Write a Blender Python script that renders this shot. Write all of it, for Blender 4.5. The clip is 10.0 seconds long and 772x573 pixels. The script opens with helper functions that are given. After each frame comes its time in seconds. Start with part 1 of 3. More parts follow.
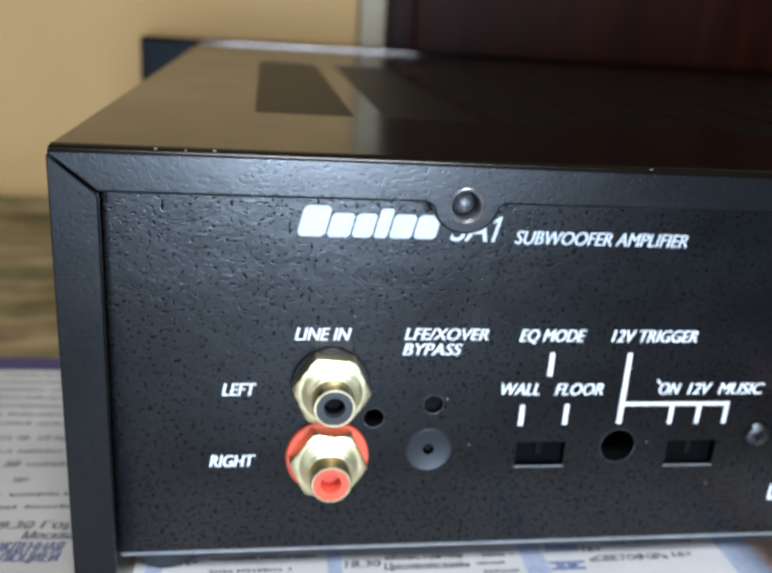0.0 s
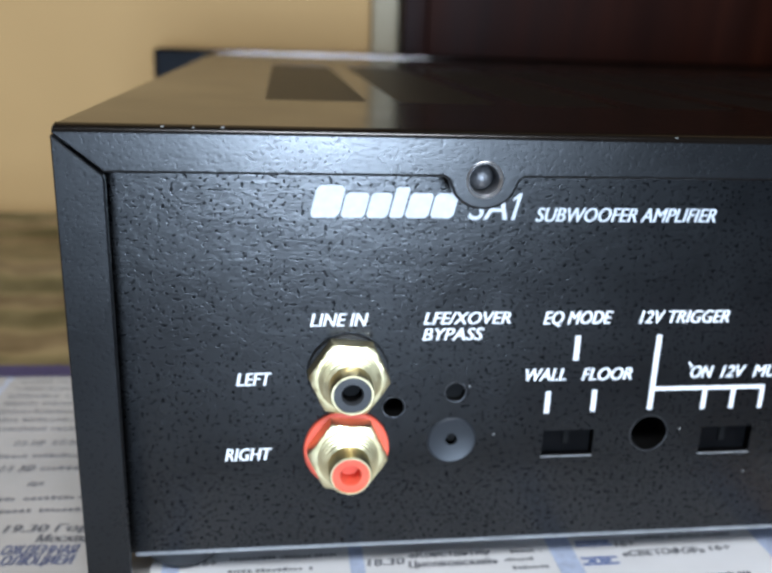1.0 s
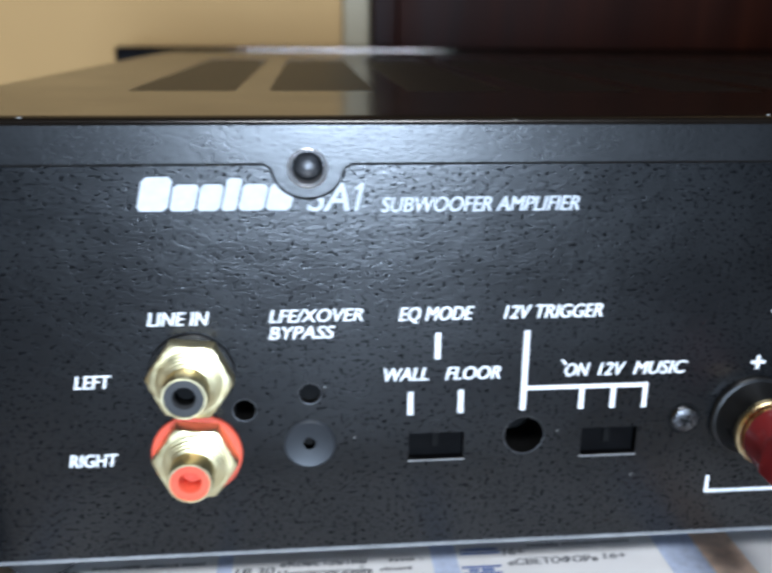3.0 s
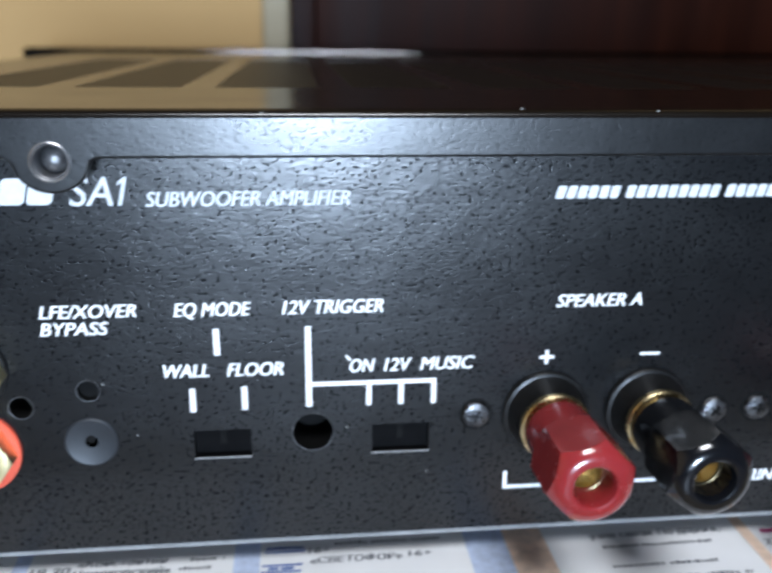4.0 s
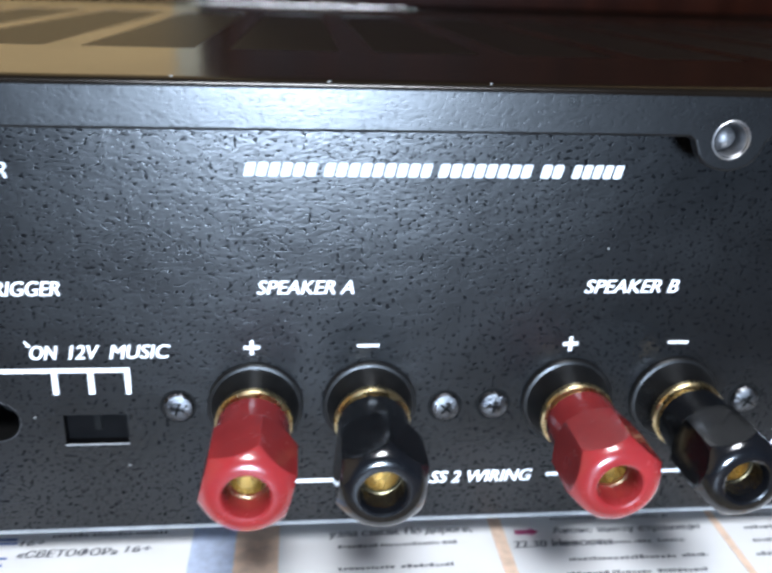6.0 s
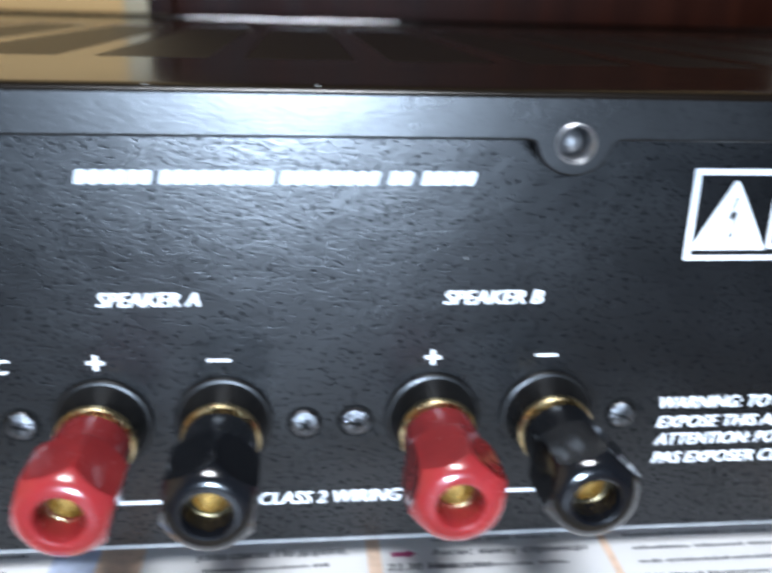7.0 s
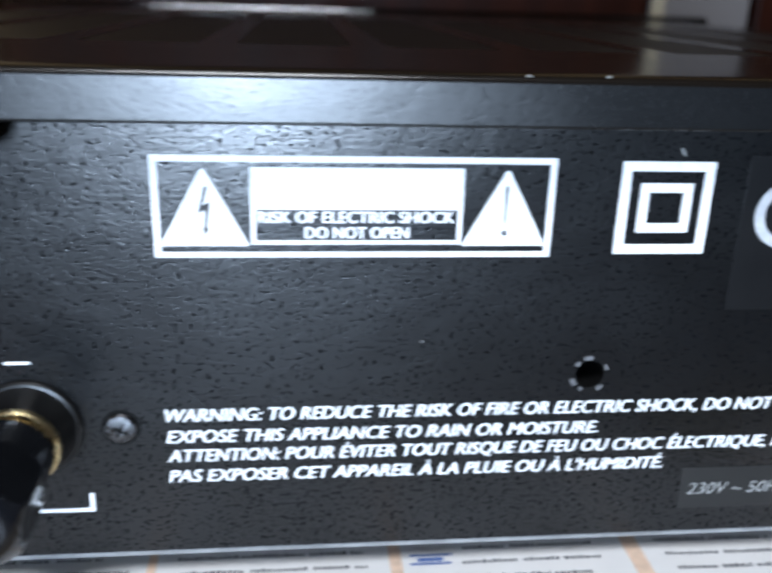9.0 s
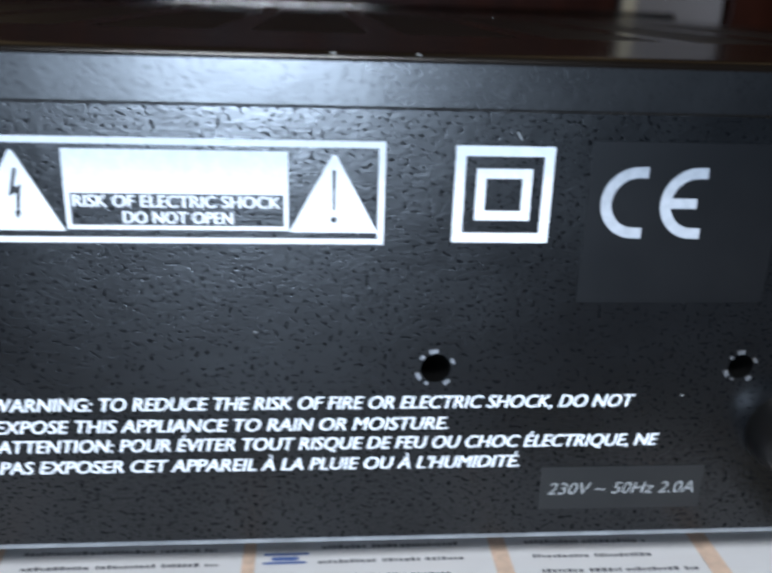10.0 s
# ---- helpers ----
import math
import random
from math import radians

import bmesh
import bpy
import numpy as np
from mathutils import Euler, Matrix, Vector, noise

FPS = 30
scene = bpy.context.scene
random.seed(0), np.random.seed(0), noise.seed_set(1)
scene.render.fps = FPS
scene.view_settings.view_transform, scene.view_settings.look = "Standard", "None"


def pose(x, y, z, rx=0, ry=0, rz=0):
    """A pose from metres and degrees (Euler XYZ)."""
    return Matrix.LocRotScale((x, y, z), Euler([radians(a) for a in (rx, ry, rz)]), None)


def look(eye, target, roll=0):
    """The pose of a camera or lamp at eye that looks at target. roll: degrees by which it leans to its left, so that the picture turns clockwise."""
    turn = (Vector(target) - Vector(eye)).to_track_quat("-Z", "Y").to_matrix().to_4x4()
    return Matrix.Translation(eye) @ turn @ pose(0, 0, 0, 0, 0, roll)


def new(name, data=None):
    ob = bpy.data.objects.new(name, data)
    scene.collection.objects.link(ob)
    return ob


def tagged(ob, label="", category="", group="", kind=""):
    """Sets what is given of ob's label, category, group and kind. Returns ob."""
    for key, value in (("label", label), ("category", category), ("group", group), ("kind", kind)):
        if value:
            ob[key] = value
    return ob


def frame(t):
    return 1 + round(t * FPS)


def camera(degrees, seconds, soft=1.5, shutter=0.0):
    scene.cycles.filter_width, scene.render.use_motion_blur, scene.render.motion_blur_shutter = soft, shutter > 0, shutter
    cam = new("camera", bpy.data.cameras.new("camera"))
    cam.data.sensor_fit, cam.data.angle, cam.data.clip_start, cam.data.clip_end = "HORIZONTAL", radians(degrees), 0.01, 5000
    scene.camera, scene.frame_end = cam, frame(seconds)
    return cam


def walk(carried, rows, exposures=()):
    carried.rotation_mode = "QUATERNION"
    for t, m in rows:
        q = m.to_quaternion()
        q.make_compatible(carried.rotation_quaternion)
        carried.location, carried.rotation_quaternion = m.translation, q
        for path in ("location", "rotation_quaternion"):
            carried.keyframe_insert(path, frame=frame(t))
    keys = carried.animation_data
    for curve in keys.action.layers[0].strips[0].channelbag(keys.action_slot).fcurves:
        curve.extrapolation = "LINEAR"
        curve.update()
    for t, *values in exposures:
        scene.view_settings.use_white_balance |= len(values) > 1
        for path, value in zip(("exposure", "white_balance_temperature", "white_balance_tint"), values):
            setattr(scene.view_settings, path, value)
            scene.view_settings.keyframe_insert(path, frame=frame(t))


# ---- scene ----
cam = camera(50.26, 10.0, 2.7, 0.6)
ROWS = [
    (0, 0.01709, -0.13348, 0.11310, -9.09, -18.71, 3.81),
    (0.5, 0.01813, -0.13282, 0.10828, -8.42, -18.51, 2.98),
    (1, 0.01816, -0.13096, 0.10579, -7.61, -17.46, 2.01),
    (1.5, 0.02114, -0.13209, 0.10683, -8.35, -17.90, 2.75),
    (2, 0.02435, -0.13341, 0.10576, -7.84, -17.15, 2.64),
    (2.2, 0.03118, -0.13230, 0.10638, -6.04, -18.55, 2.25),
    (3.3, 0.06108, -0.12652, 0.10231, -5.17, -17.46, 0.14),
    (3.5, 0.07172, -0.12837, 0.10167, -4.66, -17.71, 0.26),
    (4, 0.08386, -0.13029, 0.10242, -6.43, -17.29, 0.64),
    (4.5, 0.10037, -0.12809, 0.10402, -5.29, -17.16, 1.13),
    (5, 0.11645, -0.13038, 0.10278, -6.51, -19.38, 0.97),
    (6.3, 0.14056, -0.12000, 0.10617, -5.99, -20.47, 2.05),
    (6.5, 0.14471, -0.11941, 0.10853, -5.56, -20.30, 1.71),
    (7, 0.15898, -0.12014, 0.10243, -6.16, -19.28, 1.56),
    (7.5, 0.18369, -0.11600, 0.10023, -8.25, -19.71, 1.92),
    (8, 0.20132, -0.11613, 0.10017, -8.66, -19.73, 2.78),
    (8.5, 0.21743, -0.11594, 0.10061, -6.97, -19.75, 2.23),
    (9, 0.23986, -0.11406, 0.10077, -6.35, -19.74, 1.78),
    (9.5, 0.25405, -0.11478, 0.10188, -5.50, -19.79, 1.51),
    (10, 0.26718, -0.11286, 0.09823, -5.18, -19.64, 1.91),
]
walk(cam, [(t, pose(x, y, z, 0, 0, yaw) @ pose(0, 0, 0, 90 + pitch) @ pose(0, 0, 0, 0, 0, roll)) for t, x, y, z, yaw, pitch, roll in ROWS],
     [(0.0, -0.35), (2.2, -0.35), (3.5, -0.28), (4.5, -0.2), (5.0, 0.08), (6.5, 0.3), (7.0, 0.3), (8.0, 0.2), (8.5, 0.05), (9.0, -0.15), (9.5, -0.5), (10.0, -0.5)])

# depth of field of the small lens
cam.data.dof.use_dof = True
cam.data.dof.focus_distance = 0.122
cam.data.dof.aperture_fstop = 20.0

# ---- world and lamps ----
world = bpy.data.worlds.new("world")
scene.world = world
world.use_nodes = True
world.node_tree.nodes["Background"].inputs[0].default_value = (1.0, 0.9, 0.78, 1)
world.node_tree.nodes["Background"].inputs[1].default_value = 0.012


def area_lamp(name, eye, target, size, watts, color):
    data = bpy.data.lights.new(name, "AREA")
    data.shape, data.size, data.energy, data.color = "DISK", size, watts, color
    ob = new(name, data)
    ob.matrix_world = look(eye, target)
    return ob


# fixed, unseen stand-in for the small light carried beside the camera
area_lamp("camera_light_stand_in", (0.125, -1.75, 0.06), (0.14, 0, 0.06), 0.34, 58.0, (0.65, 0.835, 1.09))
# added overhead fill that brightens paper and wall; no known fixture hangs here
area_lamp("overhead_fill", (0.14, -1.0, 1.38), (0.2, -0.05, 0), 0.55, 33.0, (0.92, 0.97, 1.04))

# ---- materials ----
U = 0.001067  # one drawing unit of the chassis, in metres


def material(name, color, rough=0.5, metal=0.0, spec=0.5, coat=0.0):
    m = bpy.data.materials.new(name)
    m.use_nodes = True
    b = m.node_tree.nodes["Principled BSDF"]
    b.inputs["Base Color"].default_value = (*color, 1)
    b.inputs["Roughness"].default_value = rough
    b.inputs["Metallic"].default_value = metal
    b.inputs["Specular IOR Level"].default_value = spec
    b.inputs["Coat Weight"].default_value = coat
    return m


def node(m, kind, **values):
    n = m.node_tree.nodes.new(kind)
    for key, value in values.items():
        n.inputs[key.replace("_", " ")].default_value = value
    return n


def link(m, a, out, b, into):
    m.node_tree.links.new(a.outputs[out], b.inputs[into])


def bsdf(m):
    return m.node_tree.nodes["Principled BSDF"]


def coords(m, sx=1.0, sy=1.0, sz=1.0):
    tc = m.node_tree.nodes.new("ShaderNodeTexCoord")
    mp = m.node_tree.nodes.new("ShaderNodeMapping")
    mp.inputs["Scale"].default_value = (sx, sy, sz)
    link(m, tc, "Object", mp, "Vector")
    return mp


def ramp(m, stops):
    r = m.node_tree.nodes.new("ShaderNodeValToRGB")
    while len(r.color_ramp.elements) < len(stops):
        r.color_ramp.elements.new(0.5)
    for e, (at, c) in zip(r.color_ramp.elements, stops):
        e.position, e.color = at, (*c, 1) if len(c) == 3 else c
    return r


def noise_node(m, vec, scale, detail=3.0, rough=0.55):
    n = node(m, "ShaderNodeTexNoise", Scale=scale, Detail=detail, Roughness=rough)
    link(m, vec, "Vector", n, "Vector")
    return n


def mottle(m, scale, dark, light, vec=None, detail=4.0):
    """Base colour that wanders between two tones."""
    vec = vec or coords(m)
    n = noise_node(m, vec, scale, detail)
    r = ramp(m, [(0.3, dark), (0.7, light)])
    link(m, n, "Fac", r, "Fac")
    link(m, r, "Color", bsdf(m), "Base Color")
    return vec


def bump(m, height, out, strength, distance, chain=None):
    b = node(m, "ShaderNodeBump", Strength=strength, Distance=distance)
    link(m, height, out, b, "Height")
    if chain:
        link(m, chain, "Normal", b, "Normal")
    link(m, b, "Normal", bsdf(m), "Normal")
    return b


def rough_wander(m, vec, scale, low, high):
    n = noise_node(m, vec, scale, 4)
    r = node(m, "ShaderNodeMapRange", To_Min=low, To_Max=high, From_Min=0.3, From_Max=0.7)
    link(m, n, "Fac", r, "Value")
    link(m, r, "Result", bsdf(m), "Roughness")


def paint(name, rough, grain, dent, pits, skin_grain):
    """Black enamel with dull shrink pits: smooth skin, shallow dark dimples, faint unevenness."""
    m = material(name, (0.003, 0.0032, 0.0038), rough, 0, 0.54)
    vec = coords(m, 0.85, 1, 1.1)
    mottle(m, 60, (0.0022, 0.0024, 0.0028), (0.0042, 0.0045, 0.0052), vec)
    sag = noise_node(m, vec, 170, 2.0, 0.5)
    b1 = bump(m, sag, "Fac", dent, 0.0012)
    fine = coords(m, 0.5, 1, 1.1)
    b1 = bump(m, noise_node(m, fine, 1700, 1.0, 0.5), "Fac", skin_grain, 0.0003, b1)
    worm = noise_node(m, vec, 1600, 1.0, 0.5)
    worm.inputs["Distortion"].default_value = 0.3
    cut = node(m, "ShaderNodeMapRange", From_Min=0.35, From_Max=0.43, To_Min=0.0, To_Max=1.0)
    cut.interpolation_type = "SMOOTHSTEP"
    link(m, worm, "Fac", cut, "Value")
    bump(m, cut, "Result", grain, 0.0003, b1)
    # the pits are dull, the skin between them satin
    wander = noise_node(m, vec, 45, 4)
    skin = node(m, "ShaderNodeMapRange", To_Min=rough - 0.03, To_Max=rough + 0.03, From_Min=0.3, From_Max=0.7)
    link(m, wander, "Fac", skin, "Value")
    dull = node(m, "ShaderNodeMapRange", To_Min=rough)
    link(m, cut, "Result", dull, "Value")
    link(m, skin, "Result", dull, "To Max")
    link(m, dull, "Result", bsdf(m), "Roughness")
    shine = node(m, "ShaderNodeMapRange", To_Min=0.54 - pits, To_Max=0.54)
    link(m, cut, "Result", shine, "Value")
    link(m, shine, "Result", bsdf(m), "Specular IOR Level")
    return m


PANEL = paint("panel_enamel", 0.27, 0.1, 0.06, 0.46, 0.09)
LIP = paint("lip_enamel", 0.29, 0.06, 0.03, 0.1, 0.04)
COVER = material("cover_enamel", (0.005, 0.0034, 0.0024), 0.17)
bsdf(COVER).inputs["Specular IOR Level"].default_value = 0.38
v = coords(COVER)
rough_wander(COVER, v, 40, 0.17, 0.23)
bump(COVER, noise_node(COVER, v, 900, 2.0), "Fac", 0.05, 0.0002)
VENT = material("vent_mesh", (0.05, 0.048, 0.045), 0.45)
v = coords(VENT)
mottle(VENT, 90, (0.002, 0.0016, 0.0014), (0.0045, 0.0038, 0.0032), v)
bsdf(VENT).inputs["Specular IOR Level"].default_value = 0.23
holes = node(VENT, "ShaderNodeTexVoronoi", Scale=900.0, Randomness=0.15)
link(VENT, v, "Vector", holes, "Vector")
bump(VENT, holes, "Distance", 0.25, 0.0004)
FACE = material("faceplate_black", (0.12, 0.125, 0.14), 0.2, 1.0)
mottle(FACE, 50, (0.04, 0.042, 0.046), (0.06, 0.062, 0.068))
PRINT = material("white_print", (0.86, 0.87, 0.88), 0.55)
mottle(PRINT, 700, (0.78, 0.79, 0.80), (0.90, 0.90, 0.91))
GREYPRINT = material("grey_print", (0.36, 0.36, 0.35), 0.55)
mottle(GREYPRINT, 700, (0.20, 0.20, 0.19), (0.32, 0.32, 0.31))
PALEPRINT = material("pale_print", (0.5, 0.51, 0.53), 0.55)
mottle(PALEPRINT, 700, (0.34, 0.35, 0.37), (0.44, 0.45, 0.47))
LABEL = material("label_film", (0.035, 0.034, 0.032), 0.5)
mottle(LABEL, 90, (0.008, 0.0075, 0.007), (0.013, 0.012, 0.011))
bsdf(LABEL).inputs["Specular IOR Level"].default_value = 0.35
DARKLABEL = material("dark_label_film", (0.012, 0.012, 0.013), 0.36)
mottle(DARKLABEL, 90, (0.003, 0.003, 0.0035), (0.006, 0.006, 0.0065))
bsdf(DARKLABEL).inputs["Specular IOR Level"].default_value = 0.3
GOLD = material("gold_plate", (0.86, 0.66, 0.34), 0.24, 1.0)
v = mottle(GOLD, 300, (0.76, 0.64, 0.35), (0.88, 0.78, 0.50))
rough_wander(GOLD, v, 400, 0.28, 0.46)
COLLAR = material("deep_gold_plate", (0.8, 0.55, 0.22), 0.24, 1.0)
v = mottle(COLLAR, 300, (0.66, 0.52, 0.28), (0.84, 0.68, 0.40))
rough_wander(COLLAR, v, 400, 0.2, 0.36)
RED = material("red_plastic", (0.40, 0.018, 0.02), 0.22, 0, 0.5, 0.4)
v = mottle(RED, 120, (0.20, 0.016, 0.018), (0.28, 0.026, 0.028))
bsdf(RED).inputs["Subsurface Weight"].default_value = 0.3
bsdf(RED).inputs["Subsurface Radius"].default_value = (0.004, 0.0008, 0.0006)
bsdf(RED).inputs["Subsurface Scale"].default_value = 0.6
rough_wander(RED, v, 300, 0.16, 0.30)
BLACKPLASTIC = material("black_plastic", (0.012, 0.013, 0.016), 0.2, 0, 0.5, 0.4)
v = mottle(BLACKPLASTIC, 120, (0.003, 0.0033, 0.0044), (0.006, 0.0065, 0.008))
rough_wander(BLACKPLASTIC, v, 300, 0.12, 0.22)
BASEPLASTIC = material("base_plastic", (0.012, 0.012, 0.013), 0.28)
v = mottle(BASEPLASTIC, 150, (0.004, 0.004, 0.0045), (0.010, 0.010, 0.010))
rough_wander(BASEPLASTIC, v, 200, 0.26, 0.42)
bsdf(BASEPLASTIC).inputs["Specular IOR Level"].default_value = 0.35
ORANGE = material("orange_red_plastic", (0.78, 0.085, 0.035), 0.38)
mottle(ORANGE, 200, (0.66, 0.085, 0.045), (0.78, 0.12, 0.065))
GREYPLASTIC = material("grey_plastic", (0.09, 0.095, 0.105), 0.35)
mottle(GREYPLASTIC, 200, (0.035, 0.036, 0.038), (0.055, 0.056, 0.058))
SMOKE = material("smoky_plastic", (0.035, 0.042, 0.052), 0.48)
mottle(SMOKE, 120, (0.008, 0.010, 0.013), (0.016, 0.019, 0.024))
STEEL = material("dark_steel", (0.22, 0.22, 0.23), 0.3, 1.0)
v = mottle(STEEL, 500, (0.03, 0.03, 0.032), (0.16, 0.16, 0.165))
rough_wander(STEEL, v, 900, 0.2, 0.45)
bump(STEEL, noise_node(STEEL, v, 1500, 2), "Fac", 0.5, 0.0004)
BARE = material("bare_metal", (0.42, 0.43, 0.44), 0.5, 0.0)
mottle(BARE, 200, (0.14, 0.14, 0.14), (0.24, 0.24, 0.24))
RIMGREY = material("grey_rim", (0.10, 0.10, 0.105), 0.38, 0.5)
mottle(RIMGREY, 400, (0.02, 0.02, 0.022), (0.16, 0.16, 0.165))
SCREWGREY = material("dull_screw_steel", (0.3, 0.3, 0.31), 0.36, 0.9)
mottle(SCREWGREY, 500, (0.25, 0.25, 0.26), (0.5, 0.5, 0.51))
HEADGREY = material("dull_screw_head", (0.2, 0.2, 0.2), 0.45, 0.8)
v = mottle(HEADGREY, 500, (0.10, 0.10, 0.105), (0.24, 0.24, 0.245))
bump(HEADGREY, noise_node(HEADGREY, v, 1200, 2), "Fac", 0.4, 0.0004)
# near black: the shade of holes, slots and gaps is put into the colour
VOID = material("recess_shade_black", (0.004, 0.004, 0.004), 0.7, 0.0, 0.1)
RUBBER = material("black_rubber", (0.015, 0.015, 0.016), 0.7)
mottle(RUBBER, 200, (0.011, 0.011, 0.012), (0.022, 0.022, 0.023))
SWITCH = material("switch_black", (0.011, 0.011, 0.012), 0.4)
mottle(SWITCH, 300, (0.0015, 0.0015, 0.0018), (0.003, 0.003, 0.0034))
bsdf(SWITCH).inputs["Specular IOR Level"].default_value = 0.06

PAPER = material("newsprint", (0.74, 0.75, 0.77), 0.8)
v = mottle(PAPER, 30, (0.76, 0.77, 0.79), (0.86, 0.86, 0.87))
bump(PAPER, noise_node(PAPER, v, 45, 3), "Fac", 0.25, 0.002)

# darker copy of the newsprint: light falloff on the side page, put into its colour
DIMPAPER = material("dimmed_newsprint", (0.5, 0.5, 0.5), 0.8)
v = mottle(DIMPAPER, 30, (0.42, 0.42, 0.42), (0.54, 0.535, 0.53))
bump(DIMPAPER, noise_node(DIMPAPER, v, 45, 3), "Fac", 0.25, 0.002)


def ink(name, color):
    m = material(name, color, 0.8)
    mottle(m, 500, tuple(0.85 * c for c in color), tuple(min(1, 1.15 * c) for c in color))
    return m


INK, BLUEINK, GREYBLUE, PALEBLUE, PEACH, NAVY, PINK = (ink(n, c) for n, c in (
    ("grey_ink", (0.15, 0.155, 0.175)), ("blue_ink", (0.10, 0.17, 0.42)), ("grey_blue_ink", (0.14, 0.16, 0.26)), ("pale_blue_ink", (0.50, 0.58, 0.76)),
    ("peach_ink", (0.80, 0.60, 0.47)), ("navy_ink", (0.055, 0.045, 0.12)), ("crimson_ink", (0.36, 0.05, 0.16))))

WALLPAINT = material("tan_wall", (0.62, 0.47, 0.27), 0.75)
v = mottle(WALLPAINT, 6, (0.34, 0.207, 0.078), (0.385, 0.238, 0.094))
bump(WALLPAINT, noise_node(WALLPAINT, v, 250, 3), "Fac", 0.1, 0.001)
STRIPTONE = material("dull_strip", (0.40, 0.39, 0.31), 0.6)
mottle(STRIPTONE, 20, (0.21, 0.172, 0.105), (0.255, 0.212, 0.135))
WOOD = material("dark_polished_wood", (0.03, 0.009, 0.006), 0.32)
v = coords(WOOD, 14, 14, 1.2)
grain = noise_node(WOOD, v, 6, 6, 0.65)
r = ramp(WOOD, [(0.25, (0.0055, 0.0012, 0.0005)), (0.55, (0.0125, 0.0026, 0.0009)), (0.8, (0.022, 0.0046, 0.0014))])
link(WOOD, grain, "Fac", r, "Fac")
link(WOOD, r, "Color", bsdf(WOOD), "Base Color")
rough_wander(WOOD, v, 3, 0.36, 0.5)
bsdf(WOOD).inputs["Specular IOR Level"].default_value = 0.05
# near black on the unseen walls and ceiling, to hold down bounce and reflections
DARKWALL = material("darkened_wall", (0.40, 0.36, 0.33), 0.8)
bsdf(DARKWALL).inputs["Specular IOR Level"].default_value = 0.1
mottle(DARKWALL, 8, (0.018, 0.014, 0.011), (0.030, 0.024, 0.019))
CARTON = material("grey_carton", (0.2, 0.18, 0.17), 0.8)
mottle(CARTON, 8, (0.055, 0.047, 0.045), (0.08, 0.069, 0.066))
CREAM = material("cream_card", (0.62, 0.52, 0.30), 0.7)
mottle(CREAM, 40, (0.16, 0.13, 0.085), (0.20, 0.165, 0.11))
FLOOR = material("dark_floor", (0.05, 0.03, 0.018), 0.5)
mottle(FLOOR, 8, (0.035, 0.02, 0.012), (0.065, 0.04, 0.024))
CLOTH = material("patterned_bedspread", (0.25, 0.19, 0.10), 0.9)
v = coords(CLOTH, 1, 1, 1)
big = node(CLOTH, "ShaderNodeTexWave", Scale=9.0, Distortion=5.0, Detail=2.0)
big.inputs["Detail Scale"].default_value = 2.0
big.bands_direction = "Y"
link(CLOTH, v, "Vector", big, "Vector")
blot = noise_node(CLOTH, v, 26, 4)
r1 = ramp(CLOTH, [(0.15, (0.09, 0.07, 0.022)), (0.4, (0.18, 0.135, 0.05)), (0.62, (0.34, 0.25, 0.12)), (0.85, (0.15, 0.085, 0.04))])
r2 = ramp(CLOTH, [(0.38, (0.08, 0.065, 0.02)), (0.62, (0.33, 0.26, 0.13))])
link(CLOTH, big, "Color", r1, "Fac")
link(CLOTH, blot, "Fac", r2, "Fac")
mixc = CLOTH.node_tree.nodes.new("ShaderNodeMixRGB")
mixc.inputs[0].default_value = 0.5
link(CLOTH, r1, "Color", mixc, 1)
link(CLOTH, r2, "Color", mixc, 2)
link(CLOTH, mixc, "Color", bsdf(CLOTH), "Base Color")
bump(CLOTH, noise_node(CLOTH, v, 700, 2), "Fac", 0.5, 0.001)

# ---- mesh helpers ----


def thing(name, label, category, group="", kind=""):
    return tagged(new(name), label, category, group, kind)


def part(name, bm, mat, parent=None, label="", smooth=False, scale=U, sharp=32):
    """Links a bmesh, drawn in chassis units, as one mesh object."""
    bm.transform(Matrix.Scale(scale, 4))
    bmesh.ops.recalc_face_normals(bm, faces=bm.faces)
    me = bpy.data.meshes.new(name)
    bm.to_mesh(me)
    bm.free()
    if smooth:
        me.shade_smooth()
        me.set_sharp_from_angle(angle=radians(sharp))
    me.materials.append(mat)
    ob = new(name, me)
    ob.parent = parent
    if label:
        ob["label"] = label
    return ob


def box(x0, x1, y0, y1, z0, z1, bevel=0.0, bm=None, steps=2):
    own = bmesh.new()
    bmesh.ops.create_cube(own, size=1)
    own.transform(Matrix.Translation(((x0 + x1) / 2, (y0 + y1) / 2, (z0 + z1) / 2)) @ Matrix.Diagonal((x1 - x0, y1 - y0, z1 - z0, 1)))
    if bevel:
        bmesh.ops.bevel(own, geom=own.edges[:], offset=bevel, segments=steps, affect="EDGES", profile=0.5)
    return joined(own, bm)


def joined(own, bm):
    if bm is None:
        return own
    me = bpy.data.meshes.new("joining")
    own.to_mesh(me)
    own.free()
    bm.from_mesh(me)
    bpy.data.meshes.remove(me)
    return bm


